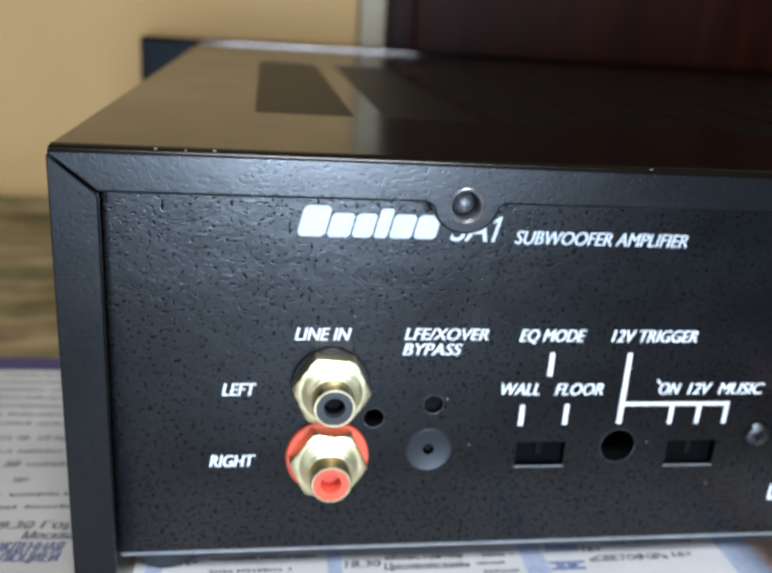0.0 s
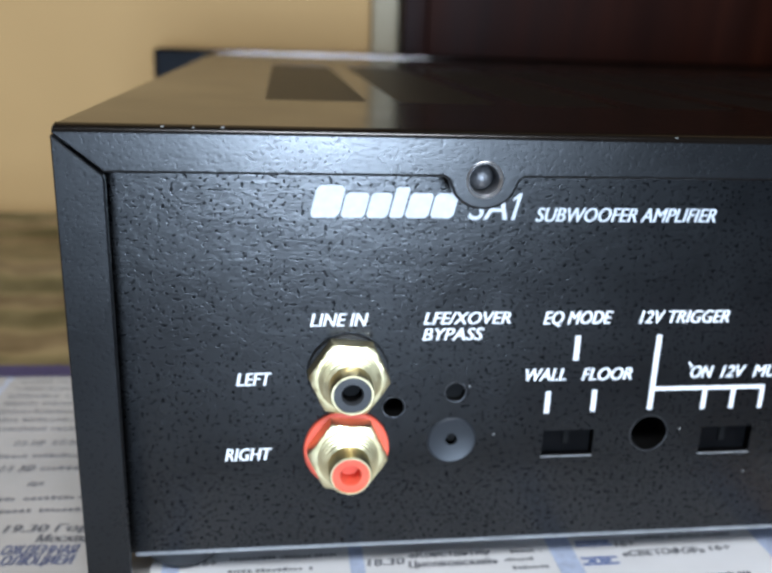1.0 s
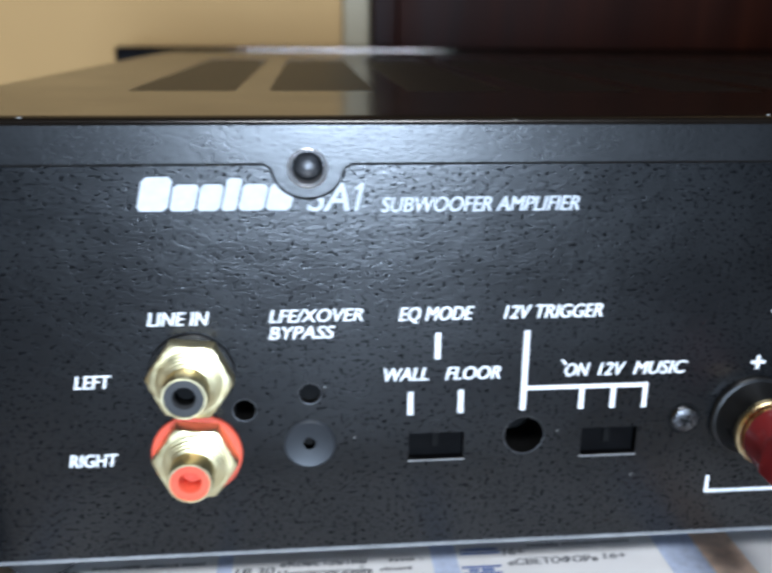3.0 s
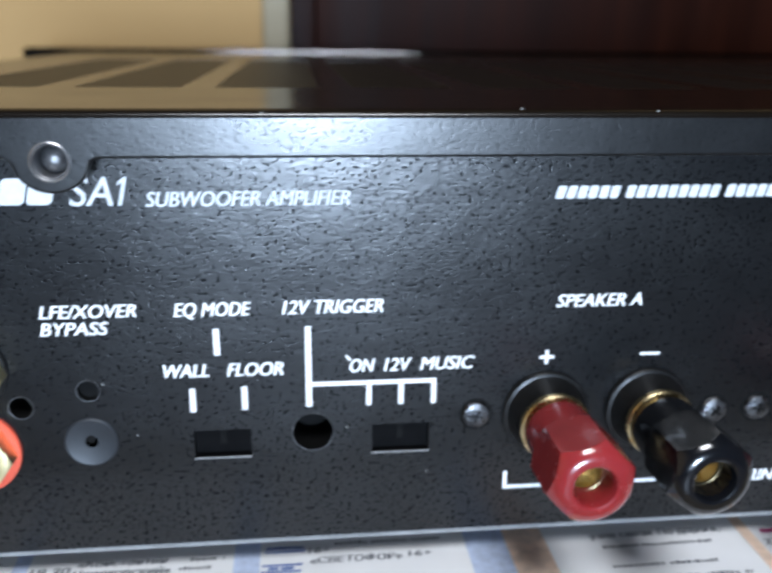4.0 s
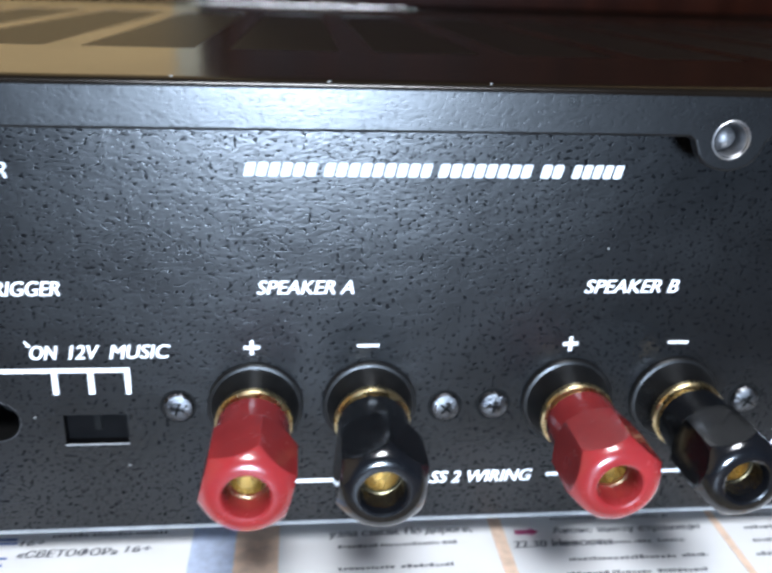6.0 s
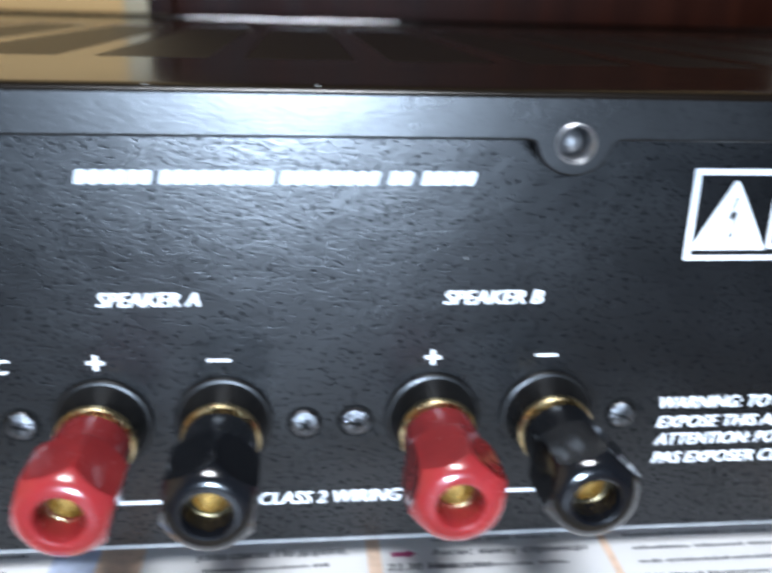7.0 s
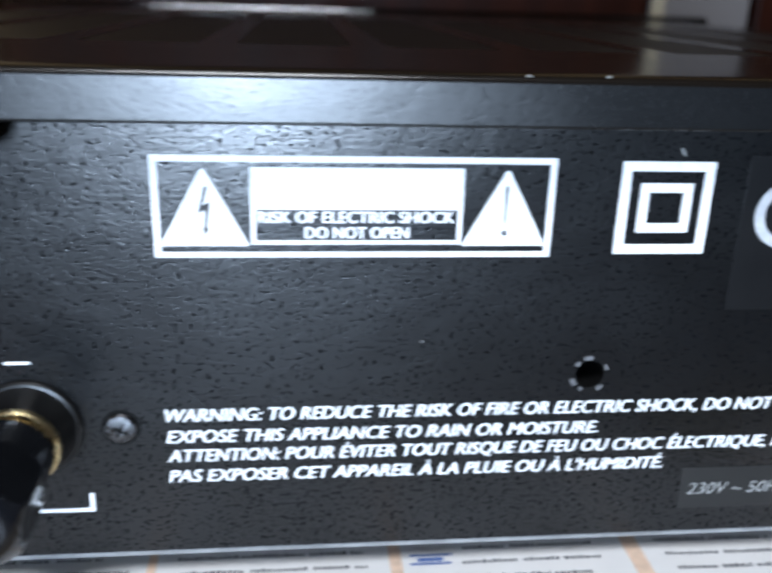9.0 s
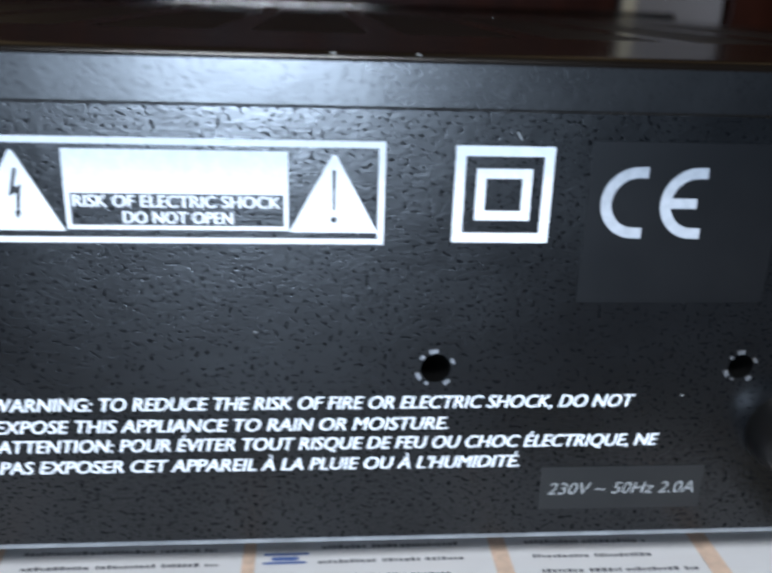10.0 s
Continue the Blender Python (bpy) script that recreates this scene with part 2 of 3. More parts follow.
def lathe(cx, cz, profile, n=40, shape=None, bm=None, ends=(True, True)):
    """A body round an axis along y: profile rows of (y, radius). shape(angle) limits the radius, as a hexagon does."""
    own = bmesh.new()
    rings = []
    for y, r in profile:
        ring = []
        for k in range(n):
            a = 2 * math.pi * k / n
            q = min(r, shape(a)) if shape else r
            ring.append(own.verts.new((cx + q * math.cos(a), y, cz + q * math.sin(a))))
        rings.append(ring)
    for a, b in zip(rings, rings[1:]):
        for k in range(n):
            own.faces.new((a[k], a[(k + 1) % n], b[(k + 1) % n], b[k]))
    if ends[0]:
        own.faces.new(rings[0])
    if ends[1]:
        own.faces.new(rings[-1])
    return joined(own, bm)


def hexagon(flats, turn=0.0):
    """The outline of a hexagonal nut that measures flats across."""
    def at(a):
        b = (a - turn) % (math.pi / 3) - math.pi / 6
        return flats / 2 / math.cos(b)
    return at


def prism(outline, y0, y1, bm=None):
    """An outline of (x, z) given a thickness along y."""
    own = bmesh.new()
    a = [own.verts.new((x, y0, z)) for x, z in outline]
    b = [own.verts.new((x, y1, z)) for x, z in outline]
    own.faces.new(a)
    own.faces.new(b)
    for k in range(len(a)):
        own.faces.new((a[k], a[(k + 1) % len(a)], b[(k + 1) % len(b)], b[k]))
    return joined(own, bm)


def circle(cx, cz, r, n=28, start=0.0, end=2 * math.pi):
    full = abs(end - start - 2 * math.pi) < 1e-6
    return [(cx + r * math.cos(start + (end - start) * k / (n if full else n - 1)),
             cz + r * math.sin(start + (end - start) * k / (n if full else n - 1))) for k in range(n)]


def pierced(outer, holes, y):
    """A flat sheet in the plane y with holes through it."""
    own = bmesh.new()
    edges = []
    for loop in (outer, *holes):
        vs = [own.verts.new((x, y, z)) for x, z in loop]
        edges += [own.edges.new((vs[k], vs[(k + 1) % len(vs)])) for k in range(len(vs))]
    bmesh.ops.triangle_fill(own, edges=edges, use_beauty=True)
    return own


def glyphs(body, shear):
    """The letters as flat polygons, with a capital one unit high."""
    def made(text):
        c = bpy.data.curves.new("letters", "FONT")
        c.body, c.size, c.shear, c.resolution_u = text, 1.0, shear, 4
        ob = bpy.data.objects.new("letters", c)
        me = bpy.data.meshes.new_from_object(ob)
        bpy.data.objects.remove(ob)
        bpy.data.curves.remove(c)
        return me
    ref = made("H")
    cap = max(p.co.y for p in ref.vertices)
    bpy.data.meshes.remove(ref)
    me = made(body)
    return me, cap


def lettering(body, x0, x1, base, cap, mat=PRINT, shear=0.24, bold=0.032, y=-0.14, parent=None, name="lettering"):
    me, ref = glyphs(body, shear)
    lo, hi = min(p.co.x for p in me.vertices), max(p.co.x for p in me.vertices)
    bm = bmesh.new()
    strokes = (-1, 0, 1) if bold else (0,)
    for s in strokes:  # overprinted strokes make the bold face
        first = len(bm.verts)
        bm.from_mesh(me)
        bm.verts.ensure_lookup_table()
        for p in bm.verts[first:]:
            p.co = Vector((x0 + bold * cap + (p.co.x - lo) * (x1 - x0 - 2 * bold * cap) / (hi - lo) + s * bold * cap, y - 0.012 * s, base + p.co.y * cap / ref))
    bpy.data.meshes.remove(me)
    return part(name, bm, mat, parent, 'printed words "%s"' % body)


def rule(x0, x1, z0, z1, parent, mat=PRINT, name="printed_line", y=-0.14):
    return part(name, box(x0, x1, y - 0.02, y + 0.1, z0, z1), mat, parent)


def slanted_blocks(x0, x1, base, heights, gap, parent, name, lean=0.24, y=-0.14):
    """Plain slanted blocks in place of lettering: (width, height) of each, height 0 for a blank."""
    w = (x1 - x0 - lean * max(h for _, h in heights)) / sum(k for k, _ in heights)
    a = x0
    for k, h in heights:
        b = a + k * w - gap
        if h:
            c = min(0.12 * h, 0.15 * (b - a))
            pts = [(a + c, 0), (b - c, 0), (b, c), (b, h - c), (b - c, h), (a + c, h), (a, h - c), (a, c)]
            part(name, prism([(px + lean * pz, base + pz) for px, pz in pts], y - 0.02, y + 0.1), PRINT, parent)
        a += k * w


# ---- setting ----
def structure(ob, label, category):
    return tagged(ob, label, category, "", "structure")


def bed_height(x, y):
    """The bedspread: level under the newspaper, with soft folds toward the wall."""
    fold = 0.004 * math.sin(38 * y + 5 * x) + 0.003 * noise.noise((9 * x, 14 * y, 0.3))
    reach = min(1.0, max(0.0, (abs(x - 0.2) - 0.235) / 0.06) + max(0.0, (y - 0.20) / 0.08) + max(0.0, (-0.35 - y) / 0.1))
    return -0.004 + reach * (0.003 + fold)


def grid_sheet(x0, x1, y0, y1, nx, ny, height):
    bm = bmesh.new()
    rows = [[bm.verts.new((x0 + (x1 - x0) * i / nx, y0 + (y1 - y0) * j / ny, 0)) for i in range(nx + 1)] for j in range(ny + 1)]
    for row in rows:
        for p in row:
            p.co.z = height(p.co.x, p.co.y)
    for j in range(ny):
        for i in range(nx):
            bm.faces.new((rows[j][i], rows[j][i + 1], rows[j + 1][i + 1], rows[j + 1][i]))
    return bm


bed = thing("bed", "bed under an olive and brown patterned bedspread, against the wall", "bed")
# unseen front edge set close in, so the panel mirrors less lit cloth
part("bedspread", grid_sheet(-1.28, 1.68, -0.075, 0.348, 150, 60, bed_height), CLOTH, bed, "olive and brown patterned woven bedspread", True, 1.0)
part("mattress", box(-1.27, 1.67, -0.07, 0.345, -0.5, -0.014, 0.02), CLOTH, bed, "", False, 1.0)
WALL_Y = 0.349
# floor is added out of view, dark so that the panel reflects little
structure(part("floor", box(-1.4, 1.8, -2.6, 0.45, -0.6, -0.5), FLOOR, None, "", False, 1.0), "unseen dark brown floor added in front of the bed", "floor")
structure(part("wall_north", box(-1.4, 1.8, WALL_Y, WALL_Y + 0.1, -0.5, 2.0), WALLPAINT, None, "", False, 1.0), "plain tan painted wall behind the bed", "wall")
# south, east and ceiling are unseen closures, darkened for the panel's reflections
structure(part("wall_south", box(-1.4, 1.8, -2.6, -2.5, -0.5, 2.0), DARKWALL, None, "", False, 1.0), "plain unseen wall, near black to keep panel reflections dark", "wall")
structure(part("wall_west", box(-1.4, -1.3, -2.5, WALL_Y, -0.5, 2.0), WALLPAINT, None, "", False, 1.0), "plain tan painted wall", "wall")
structure(part("wall_east", box(1.7, 1.8, -2.5, WALL_Y, -0.5, 2.0), DARKWALL, None, "", False, 1.0), "plain unseen wall, darkened to near black", "wall")
structure(part("ceiling", box(-1.3, 1.7, -2.5, WALL_Y, 1.9, 2.0), DARKWALL, None, "", False, 1.0), "plain unseen ceiling, darkened to near black", "ceiling")
# narrow upright strip, darker and greyer than the tan wall
structure(part("trim", box(64, 77.5, 318, 327, -10, 900, 1.2), STRIPTONE), "narrow vertical strip, duller than the wall, beside the wardrobe", "trim")

# ---- wardrobe behind the amplifier ----
wardrobe = thing("wardrobe", "dark red-brown polished wooden wardrobe standing behind the amplifier", "wardrobe")
part("side_panel", box(78, 90, 304, 326.5, -8, 900, 1.0), WOOD, wardrobe)
part("door", box(90.4, 396, 305, 326.5, -8, 900, 1.0), WOOD, wardrobe)

# ---- objects beyond the wardrobe ----
niche = thing("storage_box", "pale greyish cardboard box in the dim corner beside the wardrobe", "box")
part("carton", box(399.5, 452, 312, 326, -6, 300, 1.0), CARTON, niche)
part("label", box(400, 407, 310.5, 311.8, 60, 190, 0.3), CREAM, niche, "cream paper label")
post = thing("cabinet", "dark brown wooden cabinet side in the dim corner", "cabinet")
part("side_panel", box(453, 620, 306, 324, -6, 700, 1.0), WOOD, post)

# ---- amplifier ----
amp = thing("amplifier", "black metal rack amplifier seen from its back, standing on newspaper", "amplifier")
L, R, TOP, FOOT, PAPER_Z = -13.4, 386.0, 85.7, 10.0, 8.0
LIPZ, LIPX, DEEP = 79.1, -6.7, 268.0
PROUD = -8.3  # the folded lip stands this far in front of the back panel
SCREWS = (46.1, 184.7, 323.3)

# cover: top sheet with openings over the vents, sides, rounded front edges
VENTS = [(14.3 + 25.05 * k, 14.3 + 25.05 * k + 18.9) for k in range(14)]
VY0, VY1 = 34.5, 174.0
bm = bmesh.new()
xs = [L + 1.2] + [e for pair in VENTS for e in pair] + [R - 1.2]
ys = [PROUD + 1.5, VY0, VY1, DEEP]
for j in range(3):
    for i in range(len(xs) - 1):
        if j == 1 and i % 2 == 1:
            continue
        box(xs[i], xs[i + 1], ys[j], ys[j + 1], TOP - 1.2, TOP, 0, bm)
bmesh.ops.remove_doubles(bm, verts=bm.verts, dist=0.001)
cover = part("cover", bm, COVER, amp, "black enamelled top cover, glossy, lightly dusty")
for cx, s in ((L + 1.2, -1), (R - 1.2, 1)):  # side sheets with a rounded upper edge
    arc = [(cx + s * 1.2 * math.sin(math.pi / 12 * k), TOP - 1.2 + 1.2 * math.cos(math.pi / 12 * k)) for k in range(7)]
    part("side_sheet", prism(arc + [(cx + s * 1.2, FOOT), (cx, FOOT)], PROUD + 1.4, DEEP), COVER, cover, "", True)
bm = bmesh.new()  # rounded bend from the top to the back lip
n = 8
prev = None
for k in range(n + 1):
    a = math.pi / 2 * k / n
    y, z = PROUD + 1.5 - 1.5 * math.sin(a), TOP - 1.2 + 1.2 * math.cos(a)
    row = [bm.verts.new((x, y, z)) for x in (L + 0.6, R - 0.6)]
    if prev:
        bm.faces.new((prev[0], prev[1], row[1], row[0]))
    prev = row
part("bent_edge", bm, COVER, cover, "", True)
for a, b in VENTS:
    own = box(a - 0.4, b + 0.4, VY0 - 0.4, VY1 + 0.4, TOP - 1.15, TOP - 0.07)
    part("vent_grille", own, VENT, cover, "dark grey perforated vent")


def lip_outline():
    """The lower edge of the top lip from left to right, with round tabs at the screws."""
    pts = [(LIPX, LIPZ)]
    for sx in SCREWS:
        pts += [(sx - 5.9, LIPZ), (sx - 5.2, LIPZ - 0.5)]
        pts += [(sx + 4.9 * math.cos(q), LIPZ - 0.7 + 4.0 * math.sin(q)) for q in [math.pi + math.pi * k / 14 for k in range(1, 14)]]
        pts += [(sx + 5.2, LIPZ - 0.5), (sx + 5.9, LIPZ)]
    return pts + [(R - 6.7, LIPZ)]


def inset(loop, by):
    """The closed outline moved inward by a small distance; its two upper corners stay."""
    out = []
    for k, (x, z) in enumerate(loop):
        if k in (0, len(loop) - 1):
            out.append((x, z))
            continue
        (ax, az), (bx, bz) = loop[k - 1], loop[k + 1]
        if k in (1, len(loop) - 2):
            ax, az, bx, bz = 0, 0, 1, 0
        size = math.hypot(bx - ax, bz - az)
        out.append((x - by * (bz - az) / size, z + by * (bx - ax) / size))
    return out


outer = [(L + 0.5, TOP - 1.2)] + lip_outline() + [(R - 0.5, TOP - 1.2)]
HEADS = [circle(sx, LIPZ - 0.35, 2.3, 24) for sx in SCREWS]
bm = pierced(inset(outer, 0.42), HEADS, PROUD)
prev = None
for k in range(6):  # rolled lower edge
    q = math.pi / 2 * k / 5
    ring = [bm.verts.new((x, PROUD + 0.42 * (1 - math.cos(q)), z)) for x, z in inset(outer, 0.42 * (1 - math.sin(q)))]
    if prev:
        for i in range(len(ring) - 1):
            bm.faces.new((prev[i], prev[i + 1], ring[i + 1], ring[i]))
    prev = ring
ring = [bm.verts.new((p.co.x, PROUD + 1.4, p.co.z)) for p in prev]
for i in range(len(ring) - 1):
    bm.faces.new((prev[i], prev[i + 1], ring[i + 1], ring[i]))
bmesh.ops.remove_doubles(bm, verts=bm.verts, dist=0.001)
part("top_lip", bm, LIP, cover, "black enamelled folded lip with round screw tabs")
for s, edge, inner in ((1, L, LIPX), (-1, R, R - 6.7)):
    own = prism([(edge + 0.05 * s, TOP - 1.5), (inner - 0.2 * s, LIPZ - 0.3), (inner - 0.05 * s, LIPZ - 1.0), (inner - 0.05 * s, FOOT - 1.2), (edge, FOOT - 1.2)], PROUD + 0.05, PROUD + 1.4)
    bmesh.ops.bevel(own, geom=own.edges[:], offset=0.22, segments=2, affect="EDGES", profile=0.5)
    part("side_lip", own, LIP, cover)
for sx in SCREWS:  # bent screws sitting low in the lip
    z = LIPZ - 0.35
    bm = lathe(sx, z, [(PROUD - 0.02, 2.75), (PROUD - 0.14, 2.55), (PROUD + 0.2, 2.2), (PROUD + 1.6, 2.05), (PROUD + 4.4, 2.0)], 32, None, None, (False, False))
    part("countersink", bm, SCREWGREY, cover, "worn bare rim of a screw hole", True)
    bm = lathe(sx, z, [(PROUD + 1.3, 0.05), (PROUD + 1.36, 0.6), (PROUD + 1.65, 1.2), (PROUD + 2.2, 1.65), (PROUD + 3.0, 1.9), (PROUD + 4.4, 1.96)], 28, None, None, (True, False))
    part("screw_head", bm, HEADGREY, cover, "recessed grey steel screw", True)

# back panel with its openings
BOT = 13.4
SW = ((61.5, 70.6, 29.3, 34.1), (90.3, 99.8, 29.0, 34.0))
ROUND = [(80.6, 33.1, 3.3), (35.4, 39.2, 1.8), (45.7, 41.7, 1.7), (267.5, 41.8, 2.2), (312.9, 41.8, 1.9)]
PX0, PX1, PZ0, PZ1 = L + 1.5, R - 1.5, BOT, 60.0
loops = sorted([(x, circle(x, z, r)) for x, z, r in ROUND] + [((a + b) / 2, [(a, c), (b, c), (b, d), (a, d)]) for a, b, c, d in SW])
cuts = [PX0] + [(a[0] + b[0]) / 2 for a, b in zip(loops, loops[1:])] + [PX1]
bm = bmesh.new()
for (x, loop), a, b in zip(loops, cuts, cuts[1:]):
    joined(pierced([(a, 26.0), (b, 26.0), (b, 46.5), (a, 46.5)], [loop], 0.0), bm)
    for c, d in ((PZ0, 26.0), (46.5, PZ1)):
        bm.faces.new([bm.verts.new((px, 0, pz)) for px, pz in ((a, c), (b, c), (b, d), (a, d))])
edge = [(PX0, TOP - 1.4), (PX1, TOP - 1.4)]
bm.faces.new([bm.verts.new((x, 0, z)) for x, z in [(x, PZ1) for x in cuts[::-1]] + edge])
bmesh.ops.remove_doubles(bm, verts=bm.verts, dist=0.001)
panel = part("back_panel", bm, PANEL, amp, "black textured enamel back panel with white print")
for x, z, r in ROUND:
    if r < 4 and x < 100:
        part("grey_rim", lathe(x, z, [(0.02, r + 0.16), (-0.05, r + 0.11), (-0.04, r + 0.02), (0.3, r)], 28, None, None, (False, False)), RIMGREY, panel, "", True)
    deep = 1.5 if x == 45.7 else 9.0
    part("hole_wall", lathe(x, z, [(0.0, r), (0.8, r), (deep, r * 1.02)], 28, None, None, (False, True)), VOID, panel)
for a, b, c, d in SW:
    own = bmesh.new()
    f = [own.verts.new(p) for p in ((a, 0, c), (b, 0, c), (b, 0, d), (a, 0, d))]
    g = [own.verts.new(p) for p in ((a, 1.6, c), (b, 1.6, c), (b, 1.6, d), (a, 1.6, d))]
    own.faces.new(g)
    for k in range(4):
        own.faces.new((f[k], f[(k + 1) % 4], g[(k + 1) % 4], g[k]))
    sw = part("slide_switch", own, SWITCH, panel, "recessed black slide switch")
    m = (a + b) / 2
    part("slider", box(m - 0.5, m + 0.5, 1.2, 1.75, c + 1.7, d - 0.1), VOID, sw)
    part("lower_edge", box(a - 0.1, b + 0.1, -0.12, 0.5, c - 0.32, c - 0.02, 0.1), BARE, sw, "thin pale lower edge")
# added black sheet, painted as the shade behind the panel gap
part("inner_shade_sheet", box(L + 2, R - 2, 9.6, 10.2, BOT + 0.5, TOP - 1.5), VOID, amp, "near-black sheet standing in for the shaded chassis inside")
part("chassis_floor", box(LIPX - 1.0, R - 6, 0.3, DEEP - 1, BOT - 1.1, BOT - 0.05, 0.25), BARE, amp, "bare bright metal bottom plate")
plate = part("faceplate", box(-39.3, R + 24.3, DEEP, DEEP + 9, 1.6 + PAPER_Z, 87.3, 2.0, None, 7), FACE, amp, "black front plate, wider than the chassis", True)
# brighter metal than the plate, so the lamp's glint shows on its edge
EDGE = material("glint_edge_metal", (0.3, 0.3, 0.32), 0.06, 1.0)
mottle(EDGE, 300, (0.07, 0.07, 0.074), (0.12, 0.12, 0.127))
bm = bmesh.new()  # rounded strip added along the top of the front plate to catch a glint
prev = None
for k in range(9):
    a = math.pi / 2 * k / 8
    row = [bm.verts.new((x, DEEP + 1.95 - 2.0 * math.sin(a), 85.35 + 2.0 * math.cos(a))) for x in (-37.5, R + 22.5)]
    if prev:
        bm.faces.new((prev[0], prev[1], row[1], row[0]))
    prev = row
part("rounded_edge", bm, EDGE, plate, "shinier strip added along the upper edge to catch the lamp glint", True)
for fx, fy in ((-0.5, 9.0), (376, 9.0), (-0.5, 235), (376, 235)):
    part("foot", lathe(0, 0, [(PAPER_Z, 6.0), (PAPER_Z + 0.6, 6.6), (BOT - 2.2, 7.0)], 28), RUBBER, amp, "", True).matrix_basis = \
        Matrix.Translation((fx * U, fy * U, 0)) @ Matrix(((1, 0, 0, 0), (0, 0, 1, 0), (0, 1, 0, 0), (0, 0, 0, 1)))


def phono_jack(z, washer_mat, inner_mat, label, rim):
    x = 27.7
    j = part("phono_jack", lathe(x, z, [(0.0, rim), (-0.6, rim), (-0.8, rim - 0.2), (-0.8, 3.0)], 44), washer_mat, amp, label, True)
    part("hex_nut", lathe(x, z, [(-0.8, 6.5), (-0.9, 6.75), (-3.3, 6.75), (-3.5, 6.45), (-3.65, 6.1), (-3.75, 5.7), (-3.8, 5.2), (-3.8, 4.4)], 72, hexagon(11.5, -radians(5)), None, (True, True)), GOLD, j, "gold-plated hexagonal nut", True, U, 22)
    thread = [(-3.6, 5.0), (-4.1, 5.0)]
    for k in range(3):  # stepped thread that narrows toward the mouth
        thread += [(-4.25 - 0.55 * k, 4.5 - 0.3 * k), (-4.7 - 0.55 * k, 4.55 - 0.3 * k)]
    part("barrel", lathe(x, z, thread + [(-6.0, 3.4), (-9.0, 3.4), (-9.35, 3.25), (-9.35, 2.95), (-9.0, 2.9)], 44, None, None, (False, False)), GOLD, j, "gold-plated barrel", True)
    part("insulator", lathe(x, z, [(-8.8, 3.0), (-9.15, 2.92), (-9.15, 1.75), (-8.9, 1.6), (-5.5, 1.55)], 36, None, None, (False, False)), inner_mat, j, "", True)
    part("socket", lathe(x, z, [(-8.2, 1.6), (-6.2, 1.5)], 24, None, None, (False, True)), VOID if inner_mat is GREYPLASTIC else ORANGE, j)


phono_jack(45.8, BASEPLASTIC, GREYPLASTIC, "gold phono jack with black washer and grey core", 6.6)
phono_jack(32.0, ORANGE, ORANGE, "gold phono jack with orange-red washer and core", 7.1)


def binding_post(x, cap_mat, colour, turn):
    z = 35.2
    p = part("binding_post", lathe(x, z, [(0.0, 7.35), (-0.8, 7.35), (-1.1, 7.1), (-1.2, 6.7), (-3.6, 5.75), (-5.2, 5.3), (-5.3, 3.0)], 48), BASEPLASTIC, amp, "%s binding post on a black round base" % colour, True)
    part("collar", lathe(x, z, [(-4.9, 3.9), (-5.1, 5.5), (-5.4, 5.75), (-6.3, 5.75), (-6.6, 5.5), (-6.7, 4.8), (-7.4, 4.6), (-7.6, 4.0)], 44), COLLAR, p, "gold-plated collar", True)
    rows = [(-7.2, 4.4), (-7.4, 5.1), (-7.8, 5.4), (-13.4, 5.6), (-13.6, 5.75)]
    rows += [(-13.8 - 0.17 * k, 5.9 + 0.15 * k) for k in range(7)]  # rear chamfer
    rows += [(-22.4, 6.8), (-22.65, 6.62), (-22.9, 6.44), (-23.15, 6.25), (-23.4, 6.05), (-23.65, 5.84), (-24.0, 5.5), (-24.3, 5.1), (-24.52, 4.6), (-24.66, 4.0)]  # front chamfer
    rows += [(-24.66, 3.5), (-24.5, 3.2), (-24.0, 2.98), (-23.0, 2.85), (-17.0, 2.6)]
    part("cap", lathe(x, z, rows, 96, hexagon(11.7, turn), None, (False, False)), cap_mat, p, "%s plastic hexagonal screw cap" % colour, True, U, 19)
    part("contact", lathe(x, z, [(-20.2, 2.66), (-20.3, 2.4), (-12.0, 2.2), (-11.8, 0.2)], 32, None, None, (False, True)), COLLAR, p, "gold-plated socket", True)


for x, mat, colour, turn in ((119.4, RED, "red", radians(15)), (137.1, BLACKPLASTIC, "black", radians(22.5)), (168.9, RED, "red", radians(18.75)), (186.8, BLACKPLASTIC, "black", radians(18.75))):
    binding_post(x, mat, colour, turn)


def cross_screw(x, z, turn):
    s = part("screw", lathe(x, z, [(0.0, 2.35), (-0.4, 2.35), (-0.8, 2.05), (-1.0, 1.2), (-1.05, 0.3)], 28), STEEL, panel, "dark steel cross-head screw", True)
    # black ring and raised black bars stand in for shade in recess and slots
    part("seat_shade", lathe(x, z, [(0.02, 2.8), (-0.06, 2.75), (-0.06, 2.3)], 28, None, None, (False, False)), VOID, s, "flat dark ring standing in for the shade round the screw")
    for q in (turn, turn + math.pi / 2):
        own = box(-1.1, 1.1, -0.28, 0.28, -0.18, 0.18)
        own.transform(Matrix.Translation((x, -0.9, z)) @ Matrix.Rotation(q, 4, "Y"))
        part("slot_shade", own, VOID, s)


for x, z, q in ((107.6, 35.2, 0.3), (149.2, 34.4, 0.7), (157.0, 34.6, 0.1), (199.3, 34.7, 0.5)):
    cross_screw(x, z, q)

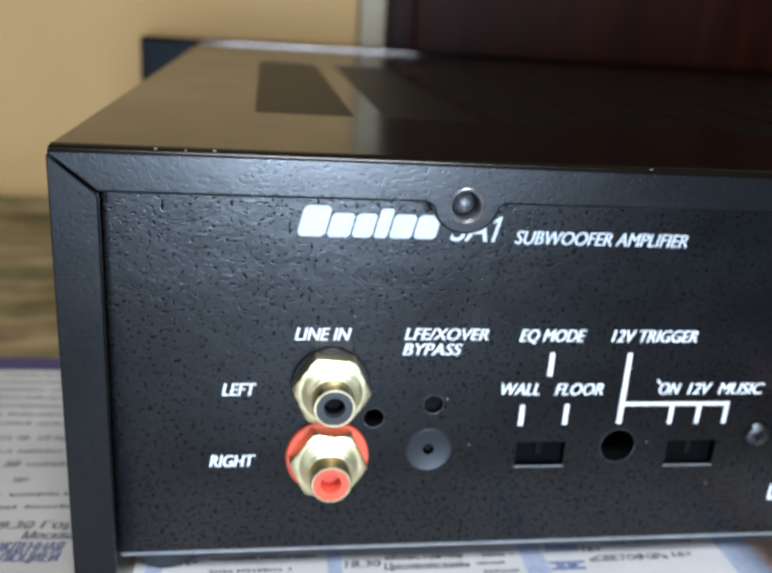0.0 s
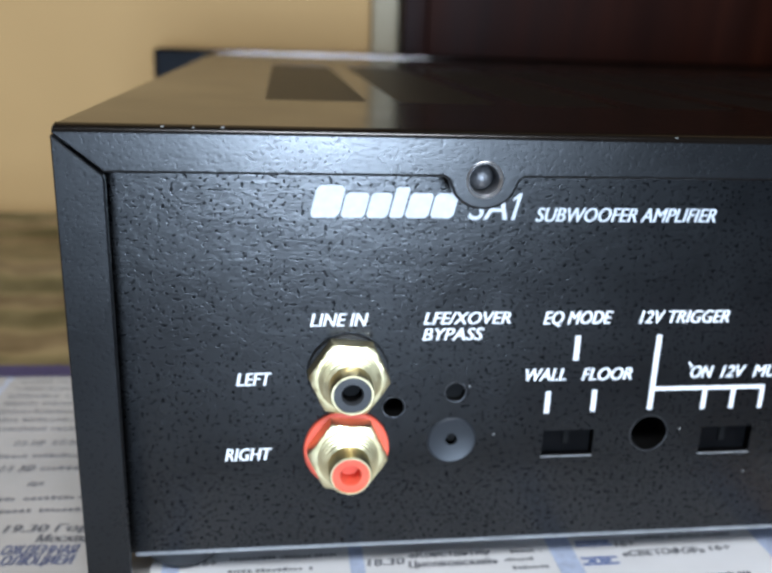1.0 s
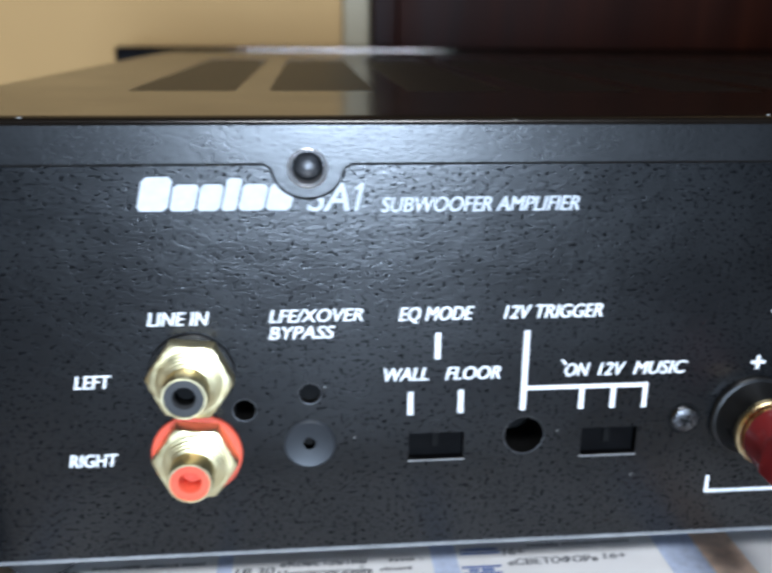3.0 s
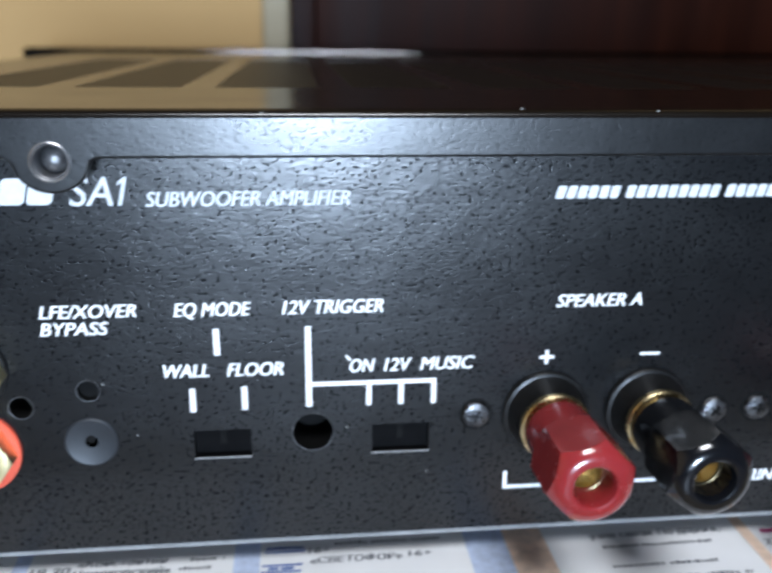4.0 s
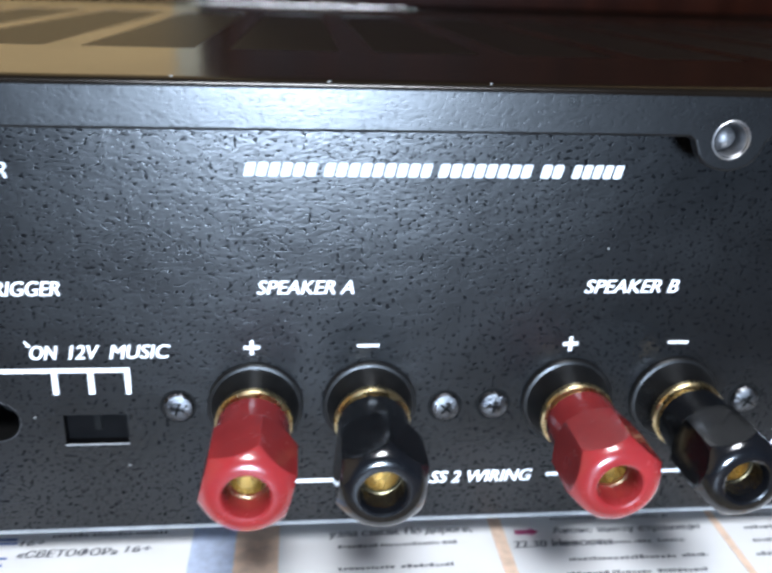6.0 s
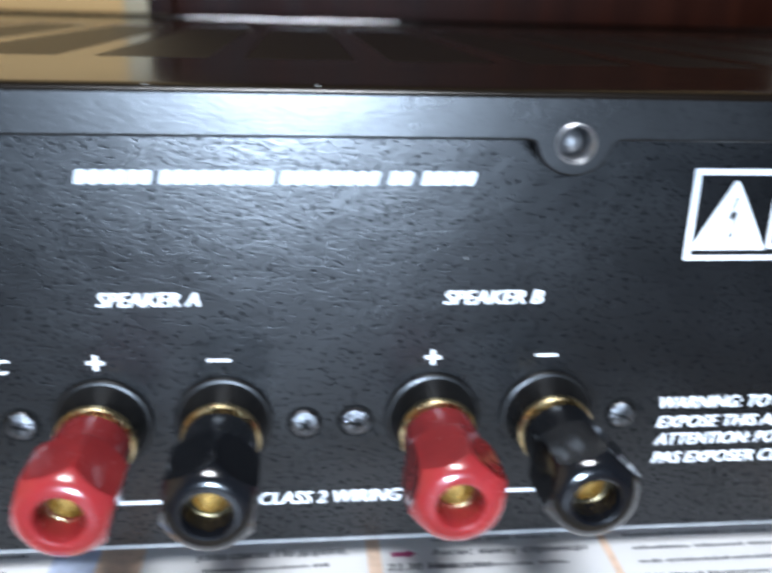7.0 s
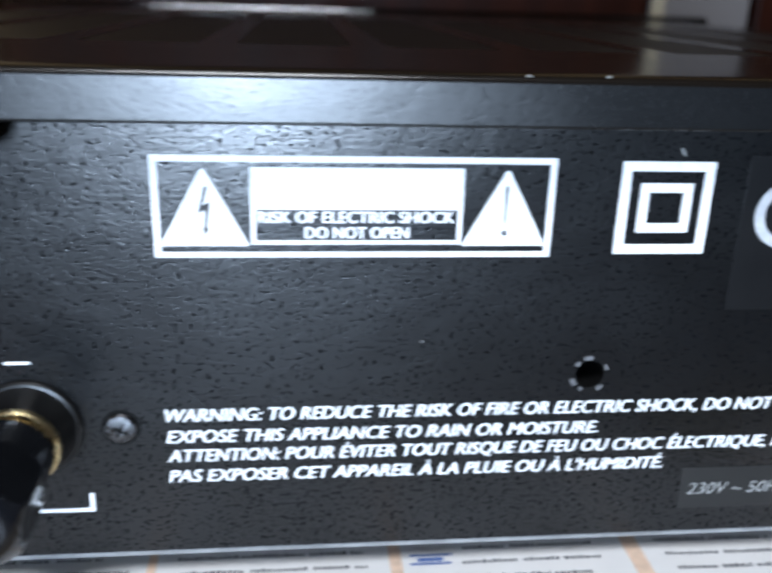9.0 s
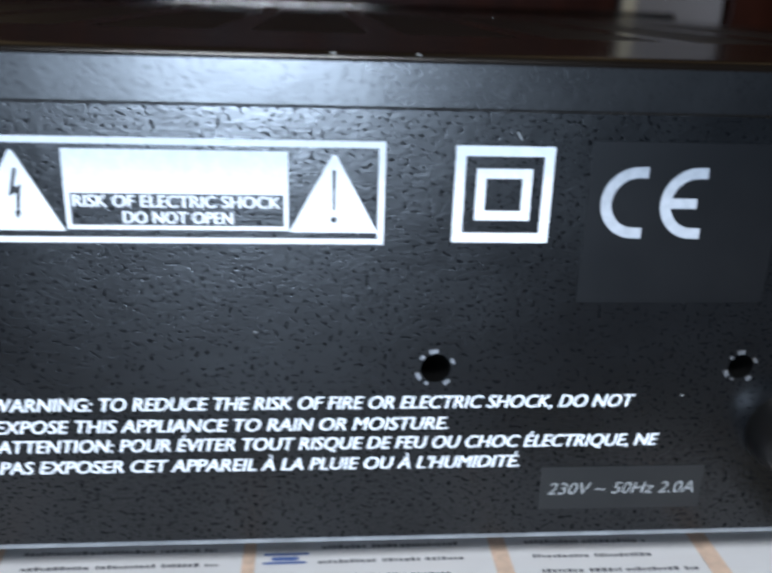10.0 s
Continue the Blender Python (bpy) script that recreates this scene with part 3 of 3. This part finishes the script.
# smoky push button under the bypass legend, blind rivets, fuse cap
btn = part("bypass_button", lathe(45.5, 32.9, [(0.0, 4.2), (-0.2, 4.15), (-0.35, 3.9), (-0.12, 2.9), (0.0, 1.0), (0.15, 0.8)], 40), SMOKE, panel, "smoky grey plastic dish with dark centre", True)
part("centre", lathe(45.4, 33.4, [(0.02, 0.75), (-0.06, 0.5), (-0.06, 0.05)], 20), VOID, btn)
for x, z, r in ((267.5, 41.8, 2.3), (312.9, 41.8, 1.95)):
    for a, wide, out in ((0.3, 0.3, 0.55), (1.5, 0.45, 0.7), (2.3, 0.25, 0.5), (3.4, 0.4, 0.75), (4.1, 0.2, 0.5), (5.2, 0.35, 0.65)):
        pts = circle(x, z, r + out, 5, a, a + wide) + circle(x, z, r + 0.1, 5, a, a + wide)[::-1]
        part("tooth", prism(pts, -0.25, 0.05), SCREWGREY, panel, "worn tooth of a toothed washer")
fuse = part("fuse_cap", lathe(321.5, 31.2, [(0.0, 6.0), (-1.5, 6.0), (-5.5, 5.4), (-6.2, 4.8), (-6.2, 0.5)], 36), BASEPLASTIC, panel, "round black fuse cap", True)
# raised black bar painted as the shaded slot of the cap
part("slot_shade", box(317.8, 325.2, -6.5, -5.9, 30.5, 31.9, 0.1), VOID, fuse)

# white print on the panel
slanted_blocks(21.3, 44.9, 71.3, [(1.25, 5.0), (1.05, 3.9), (0.95, 3.9), (0.65, 4.8), (1.05, 3.9), (1.05, 3.9)], 0.3, panel, "maker_mark")
lettering("SA", 45.9, 52.1, 71.1, 4.2, bold=0.012, parent=panel)
part("lettering", prism([(52.75, 71.1), (53.3, 71.1), (54.3, 75.3), (53.85, 75.3), (52.95, 74.55), (52.85, 74.05), (53.6, 74.55)], -0.16, -0.04), PRINT, panel, 'printed figure "1"')
for words, x0, x1, base, cap in (
        ("SUBWOOFER AMPLIFIER", 56.7, 86.8, 70.85, 2.2), ("LINE IN", 21.5, 30.8, 53.65, 2.15), ("LEFT", 9.8, 15.5, 43.65, 2.2),
        ("RIGHT", 7.7, 15.4, 30.2, 2.2), ("LFE/XOVER", 39.7, 54.1, 53.8, 2.05), ("BYPASS", 39.6, 49.8, 51.05, 2.05),
        ("EQ MODE", 59.6, 71.4, 53.6, 2.2), ("WALL", 57.4, 64.5, 43.5, 2.2), ("FLOOR", 67.2, 76.1, 43.45, 2.2),
        ("12V TRIGGER", 76.1, 92.0, 53.6, 2.2), ("ON", 86.6, 90.7, 43.5, 2.2), ("12V", 92.1, 96.7, 43.5, 2.2), ("MUSIC", 98.0, 107.0, 43.5, 2.2),
        ("SPEAKER A", 120.0, 134.4, 53.65, 2.1), ("SPEAKER B", 169.8, 184.8, 53.55, 2.1), ("CLASS 2 WIRING", 142.0, 164.6, 20.1, 2.15)):
    lettering(words, x0, x1, base, cap, parent=panel)
slanted_blocks(118.5, 173.9, 71.4, [(1, 2.0)] * 6 + [(0.5, 0)] + [(1, 2.0)] * 9 + [(0.5, 0)] + [(1, 2.0)] * 8 + [(0.7, 0)] + [(1, 2.0)] * 2 + [(0.7, 0)] + [(0.9, 2.0)] * 5, 0.3, panel, "maker_line")
WARN = ("WARNING: TO REDUCE THE RISK OF FIRE OR ELECTRIC SHOCK, DO NOT", "EXPOSE THIS APPLIANCE TO RAIN OR MOISTURE.",
        "ATTENTION: POUR \u00c9VITER TOUT RISQUE DE FEU OU CHOC \u00c9LECTRIQUE, NE", "PAS EXPOSER CET APPAREIL \u00c0 LA PLUIE OU \u00c0 L'HUMIDIT\u00c9.")
for words, x1, base in zip(WARN, (297.5, 269.8, 302.1, 281.0), (35.45, 32.0, 28.85, 25.45)):
    lettering(words, 205.5, x1, base, 2.0, parent=panel)
for x0, x1, z0, z1 in (
        (65.4, 66.3, 47.1, 51.5), (61.25, 62.1, 37.5, 41.5), (69.4, 70.25, 37.6, 41.6), (79.6, 80.5, 37.7, 51.5), (80.5, 100.75, 41.25, 41.95),
        (89.35, 90.15, 37.6, 41.25), (94.6, 95.4, 37.6, 41.25), (100.0, 100.75, 37.55, 41.25),
        (117.85, 120.25, 44.73, 45.27), (118.78, 119.32, 43.8, 44.73), (118.78, 119.32, 45.27, 46.2), (167.4, 169.8, 44.73, 45.27), (168.33, 168.87, 43.8, 44.73),
        (168.33, 168.87, 45.27, 46.2), (135.0, 138.4, 44.9, 45.32), (184.5, 187.9, 44.85, 45.27),
        (112.9, 113.5, 20.9, 24.2), (113.5, 141.0, 20.9, 21.5), (167.0, 194.0, 20.9, 21.5), (194.0, 194.6, 20.9, 24.0)):
    rule(x0, x1, z0, z1, panel)
# caution box
for x0, x1, z0, z1 in ((205.7, 259.4, 73.15, 74.0), (205.7, 259.4, 60.2, 60.95), (205.7, 206.55, 60.95, 73.15), (258.55, 259.4, 60.95, 73.15)):
    rule(x0, x1, z0, z1, panel, name="caution_frame")
rule(218.4, 246.8, 66.8, 72.5, panel, name="caution_block")
for x0, x1, z0, z1 in ((218.4, 246.8, 62.0, 62.55), (218.4, 219.0, 62.55, 66.8), (246.2, 246.8, 62.55, 66.8)):
    rule(x0, x1, z0, z1, panel, name="caution_frame")
lettering("RISK OF ELECTRIC SHOCK", 219.3, 245.8, 65.0, 1.55, shear=0, bold=0.05, parent=panel)
lettering("DO NOT OPEN", 225.5, 239.6, 62.85, 1.55, shear=0, bold=0.05, parent=panel)
for cx in (212.3, 252.75):
    part("warning_triangle", prism([(cx - 5.85, 61.8), (cx + 5.85, 61.8), (cx + 0.25, 72.2), (cx - 0.25, 72.2)], -0.16, -0.04), PRINT, panel)
part("flash_symbol", prism([(212.4, 69.9), (212.9, 69.9), (212.3, 67.4), (213.2, 67.9), (212.7, 64.2), (213.0, 64.3), (212.4, 63.2), (212.0, 64.4), (212.3, 64.3), (212.5, 66.7), (211.5, 66.2)], -0.22, -0.17), LABEL, panel)
part("exclamation_mark", prism([(252.5, 70.2), (253.0, 70.2), (252.9, 64.9), (252.6, 64.9)], -0.22, -0.17), LABEL, panel)
part("exclamation_dot", prism(circle(252.75, 63.6, 0.42, 14), -0.22, -0.17), LABEL, panel)
# double square
for a, b, c, d, w in ((268.6, 281.8, 60.6, 73.7, 1.35), (271.5, 279.0, 63.7, 70.7, 1.3)):
    for x0, x1, z0, z1 in ((a, b, d - w, d), (a, b, c, c + w), (a, a + w, c + w, d - w), (b - w, b, c + w, d - w)):
        rule(x0, x1, z0, z1, panel, name="double_square")
# conformity label and rating label
part("label_film", box(286.8, 314.0, -0.1, 0.05, 51.9, 74.6, 0.03), DARKLABEL, panel, "dark film label")
for cx, bar in ((293.6, False), (301.9, True)):
    pts = circle(cx, 66.3, 4.95, 24, math.radians(98), math.radians(262))
    pts = [(cx, 71.25)] + [(x + 0.0, z) for x, z in pts] + [(cx, 61.35)]
    inn = [(cx, 62.85)] + circle(cx, 66.3, 3.45, 24, math.radians(98), math.radians(262))[::-1] + [(cx, 69.75)]
    own = prism([(x + (1.2 if abs(x - cx) < 1e-6 else 0), z) for x, z in pts + inn], -0.2, -0.12)
    if bar:
        box(cx - 3.45, cx + 0.2, -0.2, -0.12, 65.6, 67.0, 0, own)
    part("conformity_mark", own, PALEPRINT, panel)
part("rating_label", box(284.5, 310.2, -0.1, 0.05, 17.7, 25.2, 0.03), LABEL, panel, "dark grey rating label")
lettering("230V ~ 50Hz 2.0A", 285.8, 309.0, 20.4, 2.0, GREYPRINT, 0.24, 0.0, -0.16, panel)

# ---- newspapers ----
rng = random.Random(7)


def sheet(x0, x1, y0, y1, z, name, label, wave=0.35, mat=PAPER):
    """One newspaper sheet, slightly wavy."""
    ob = thing(name, label, "newspaper", "newspapers under the amplifier")
    def height(x, y):
        return wave * (noise.noise((x * 0.02, y * 0.02, z)) + 0.25 * noise.noise((x * 0.05, y * 0.05, z)))
    bm = grid_sheet(x0, x1, y0, y1, 110, 90, height)
    part("page", bm, mat, ob, "", True)
    return ob, height


def flat_marks(rects, mat, parent, name, height, lift=0.16):
    """Printed bars that lie on a sheet: rows of (x0, x1, y0, y1)."""
    if name != "print":
        for r in rects[1:]:
            flat_marks([r], mat, parent, name, height, lift)
        rects = rects[:1]
    own = bmesh.new()
    for x0, x1, y0, y1 in rects:
        n = max(1, int((x1 - x0) / 6))
        for k in range(n):
            a, b = x0 + (x1 - x0) * k / n, x0 + (x1 - x0) * (k + 1) / n
            own.faces.new([own.verts.new((x, y, height(x, y) + lift)) for x, y in ((a, y0), (b, y0), (b, y1), (a, y1))])
    ob = part(name, own, mat, parent)
    if name == "print":
        ob["kind"] = "stuff"
    return ob


def words(x0, x1, y0, y1, pitch, letter):
    """Rows of bars the size of printed words."""
    out, y = [], y1 - pitch
    while y > y0:
        x = x0 + rng.uniform(0, 2)
        end = x1 - rng.uniform(0, 0.25) * (x1 - x0)
        while x < end:
            w = rng.uniform(2.0, 8.0) * letter
            k = x
            while k < min(x + w, end):  # broken into letter-sized bars
                c = rng.uniform(0.3, 0.6) * letter
                out.append((k, min(k + c, end), y, y + letter * rng.uniform(0.4, 0.68)))
                k += c + 0.2 * letter
            x += w + letter * 0.8
        y -= pitch
    return out


def paper_text(body, x0, x1, y, size, parent, mat, height, lift=0.2, bold=0.05):
    """One printed line that lies on a sheet, from x0 to x1, with capitals of the given height."""
    me, ref = glyphs(body, 0.12)
    lo, hi = min(p.co.x for p in me.vertices), max(p.co.x for p in me.vertices)
    bm = bmesh.new()
    for s in (-1, 1):  # overprinted strokes make the bold face
        first = len(bm.verts)
        bm.from_mesh(me)
        bm.verts.ensure_lookup_table()
        for p in bm.verts[first:]:
            x = x0 + (p.co.x - lo) * (x1 - x0) / (hi - lo) + s * bold * size
            p.co = Vector((x, y + p.co.y * size / ref, height(x, y) + lift + 0.01 * s))
    bpy.data.meshes.remove(me)
    return part("lettering", bm, mat, parent, 'printed words "%s"' % body)


front, fh = sheet(-6, 330, -34, 130, 1.0, "newspaper", "printed newspaper page with pale blue and peach columns under the amplifier")
front.location.z = (PAPER_Z - 0.9) * U
# this page takes the dimmed copy of the paper
side, sh = sheet(-200, -3, -68, 98, 2.0, "newspaper", "printed newspaper page lying beside the amplifier on the bedspread", 0.8, DIMPAPER)
side.location.z = (PAPER_Z - 2.2) * U
side.rotation_euler.z = radians(-2.0)
# columns of the front page
flat_marks([(66.5, 71.0, -33, 9), (107.8, 115.2, -33, 9), (29.0, 31.6, -33, 9), (-4, -1, -33, 9)], PALEBLUE, front, "pale_blue_column", fh, 0.13)
flat_marks([(115.2, 122.5, -33, 9), (159.5, 161.8, -33, 9), (200.4, 201.8, -33, 9), (239.0, 241.0, -33, 9), (278.8, 281.6, -33, 9), (313.2, 316.4, -33, 9)], PEACH, front, "peach_column", fh, 0.13)
flat_marks([(71.8, 78.9, 4.5, 5.0), (72.0, 78.6, 5.5, 6.1), (71.4, 78.4, 0.7, 1.2), (71.3, 78.2, -1.1, -0.6), (72.6, 74.2, -0.3, 0.4), (74.8, 76.9, -0.3, 0.4), (242.4, 249.4, 3.9, 4.4), (242.3, 249.0, 1.8, 2.3), (243.6, 247.8, 2.6, 3.5)], BLUEINK, front, "blue_flag", fh, 0.21)
own = bmesh.new()
own.faces.new([own.verts.new((x, y, fh(165, 2) + 0.3)) for x, y in ((163.6, 3.3), (166.2, 3.3), (166.2, 3.8), (167.9, 2.7), (166.2, 1.6), (166.2, 2.1), (163.6, 2.1))])
part("crimson_arrow", own, PINK, front)
FREE = {33: -1.6, 79.5: -2.4, 131: -1.5, 169.5: -1.5}  # columns whose upper lines are set in type
for x0, x1 in ((7.0, 27.5), (33, 65), (79.5, 106), (131, 157), (169.5, 199), (204, 237), (250.5, 277), (284, 312)):
    flat_marks(words(x0, x1, -32, FREE.get(x0, 8.8), 3.6, 1.35), INK, front, "print", fh, 0.17)
for x0, x1, y0, y1 in ((131, 157, -1.4, 2.9), (169.5, 199, -1.4, 1.4), (169.5, 199, 3.8, 8.4), (84, 104, 3.6, 8.4), (57, 65, -1.4, 6.0)):
    flat_marks(words(x0, x1, y0, y1, 2.4, 1.3), INK, front, "print", fh, 0.17)
for body, x0, x1, y, size in (
        ("16+", 2.0, 5.4, 4.0, 1.5), ("18.30", 32.2, 38.9, 1.7, 1.9), ("\u00ab\u041a\u043e\u043d\u0441\u0442\u0430\u043d\u0442\u0438\u043d", 39.9, 55.0, 3.4, 1.8),
        ("\u0426\u0438\u043e\u043b\u043a\u043e\u0432\u0441\u043a\u0438\u0439\u00bb", 39.5, 55.8, 0.6, 1.8), ("16+", 79.5, 83.4, 4.0, 1.5),
        ("\u00ab\u0421\u0412\u0415\u0422\u041e\u0424\u041e\u0420\u00bb", 79.8, 95.9, 0.9, 1.7), ("16+", 97.1, 101.3, 1.4, 1.5),
        ("узла связи. По дороге,", 131.1, 156.1, 3.5, 1.75), ("Анонс внизу страницы", 170.4, 197.6, 2.2, 1.6), ("22.30 Новости", 162.6, 180.0, -1.3, 1.7)):
    paper_text(body, x0, x1, y, size, front, INK, fh)
for body, x0, x1, y, size, mat in (
        ("19.30 \u0413\u043e\u0440", -36.0, -20.0, 17.6, 2.3, INK), ("\u041c\u043e\u0441\u043a\u0432\u0430", -29.0, -19.4, 14.2, 2.3, INK),
        ("\u041e\u0416\u0414\u0415\u041d\u041d\u0410\u042f", -34.0, -20.6, 10.4, 2.6, GREYBLUE), ("\u041e\u041b\u042e\u0426\u0418\u0415\u0419", -33.0, -20.6, 7.2, 2.6, GREYBLUE),
        ("11 50", -44.4, -37.5, 40.2, 2.4, INK), ("16+", -36.8, -33.6, 34.2, 1.9, INK), ("11.10  17.10", -44.9, -30.4, 51.3, 2.2, INK)):
    paper_text(body, x0, x1, y, size, side, mat, sh)
# left page
flat_marks(words(-195, -60, -66, 92, 4.4, 1.6), INK, side, "print", sh, 0.17)
for y0, y1 in ((-66, 5.5), (21.0, 33.5), (42.6, 50.5), (54.0, 90)):
    flat_marks(words(-56, -5, y0, y1, 4.5, 1.9), INK, side, "print", sh, 0.17)
flat_marks(words(-36.5, -17, 38.6, 43.4, 2.9, 2.2), INK, side, "print", sh, 0.17)
flat_marks(words(-56, -38, 7, 20, 3.4, 2.2), INK, side, "print", sh, 0.17)
flat_marks([(-58.5, -57.6, -66, 90), (-120, -119.4, -66, 90)], PALEBLUE, side, "pale_blue_column", sh, 0.21)
flat_marks([(-198, -4, 89.5, 97.6)], NAVY, side, "navy_border", sh, 0.21)

# chipped paint along the bend, a scratch and a stray printed tick
for x, y, z, w in ((1.0, -0.75, 84.75, 0.5), (5.2, -0.8, 84.7, 0.35), (9.0, -0.7, 84.78, 0.6), (74.0, -0.9, 84.5, 0.7), (110.3, -0.2, 85.0, 0.5), (130.0, -0.75, 84.75, 0.5), (151.0, -0.6, 84.85, 0.4), (252.0, -0.8, 84.7, 0.8), (262.0, -0.75, 84.75, 0.6)):
    part("paint_chip", box(x, x + 0.8 * w, y + PROUD + 1.18, y + PROUD + 1.45, z + 0.56, z + 0.77, 0.04), GREYPRINT, cover, "bare metal where the paint chipped")
part("scratch", prism([(276.4, 75.5), (276.65, 75.6), (277.3, 74.6), (277.1, 74.45)], -0.06, 0.02), GREYPRINT, panel, "fine pale scratch")
part("stray_tick", prism([(85.9, 46.3), (86.2, 46.5), (86.9, 45.6), (86.6, 45.4)], -0.16, -0.04), PRINT, panel)
for x, z in ((47.9, 42.6), (52.6, 33.6), (86.0, 33.6), (99.4, 24.8), (172.6, 60.5), (242.0, 47.3), (304.5, 37.0)):
    part("dust_speck", box(x, x + 0.3, -0.1, 0.03, z, z + 0.28, 0.05), GREYPRINT, panel)
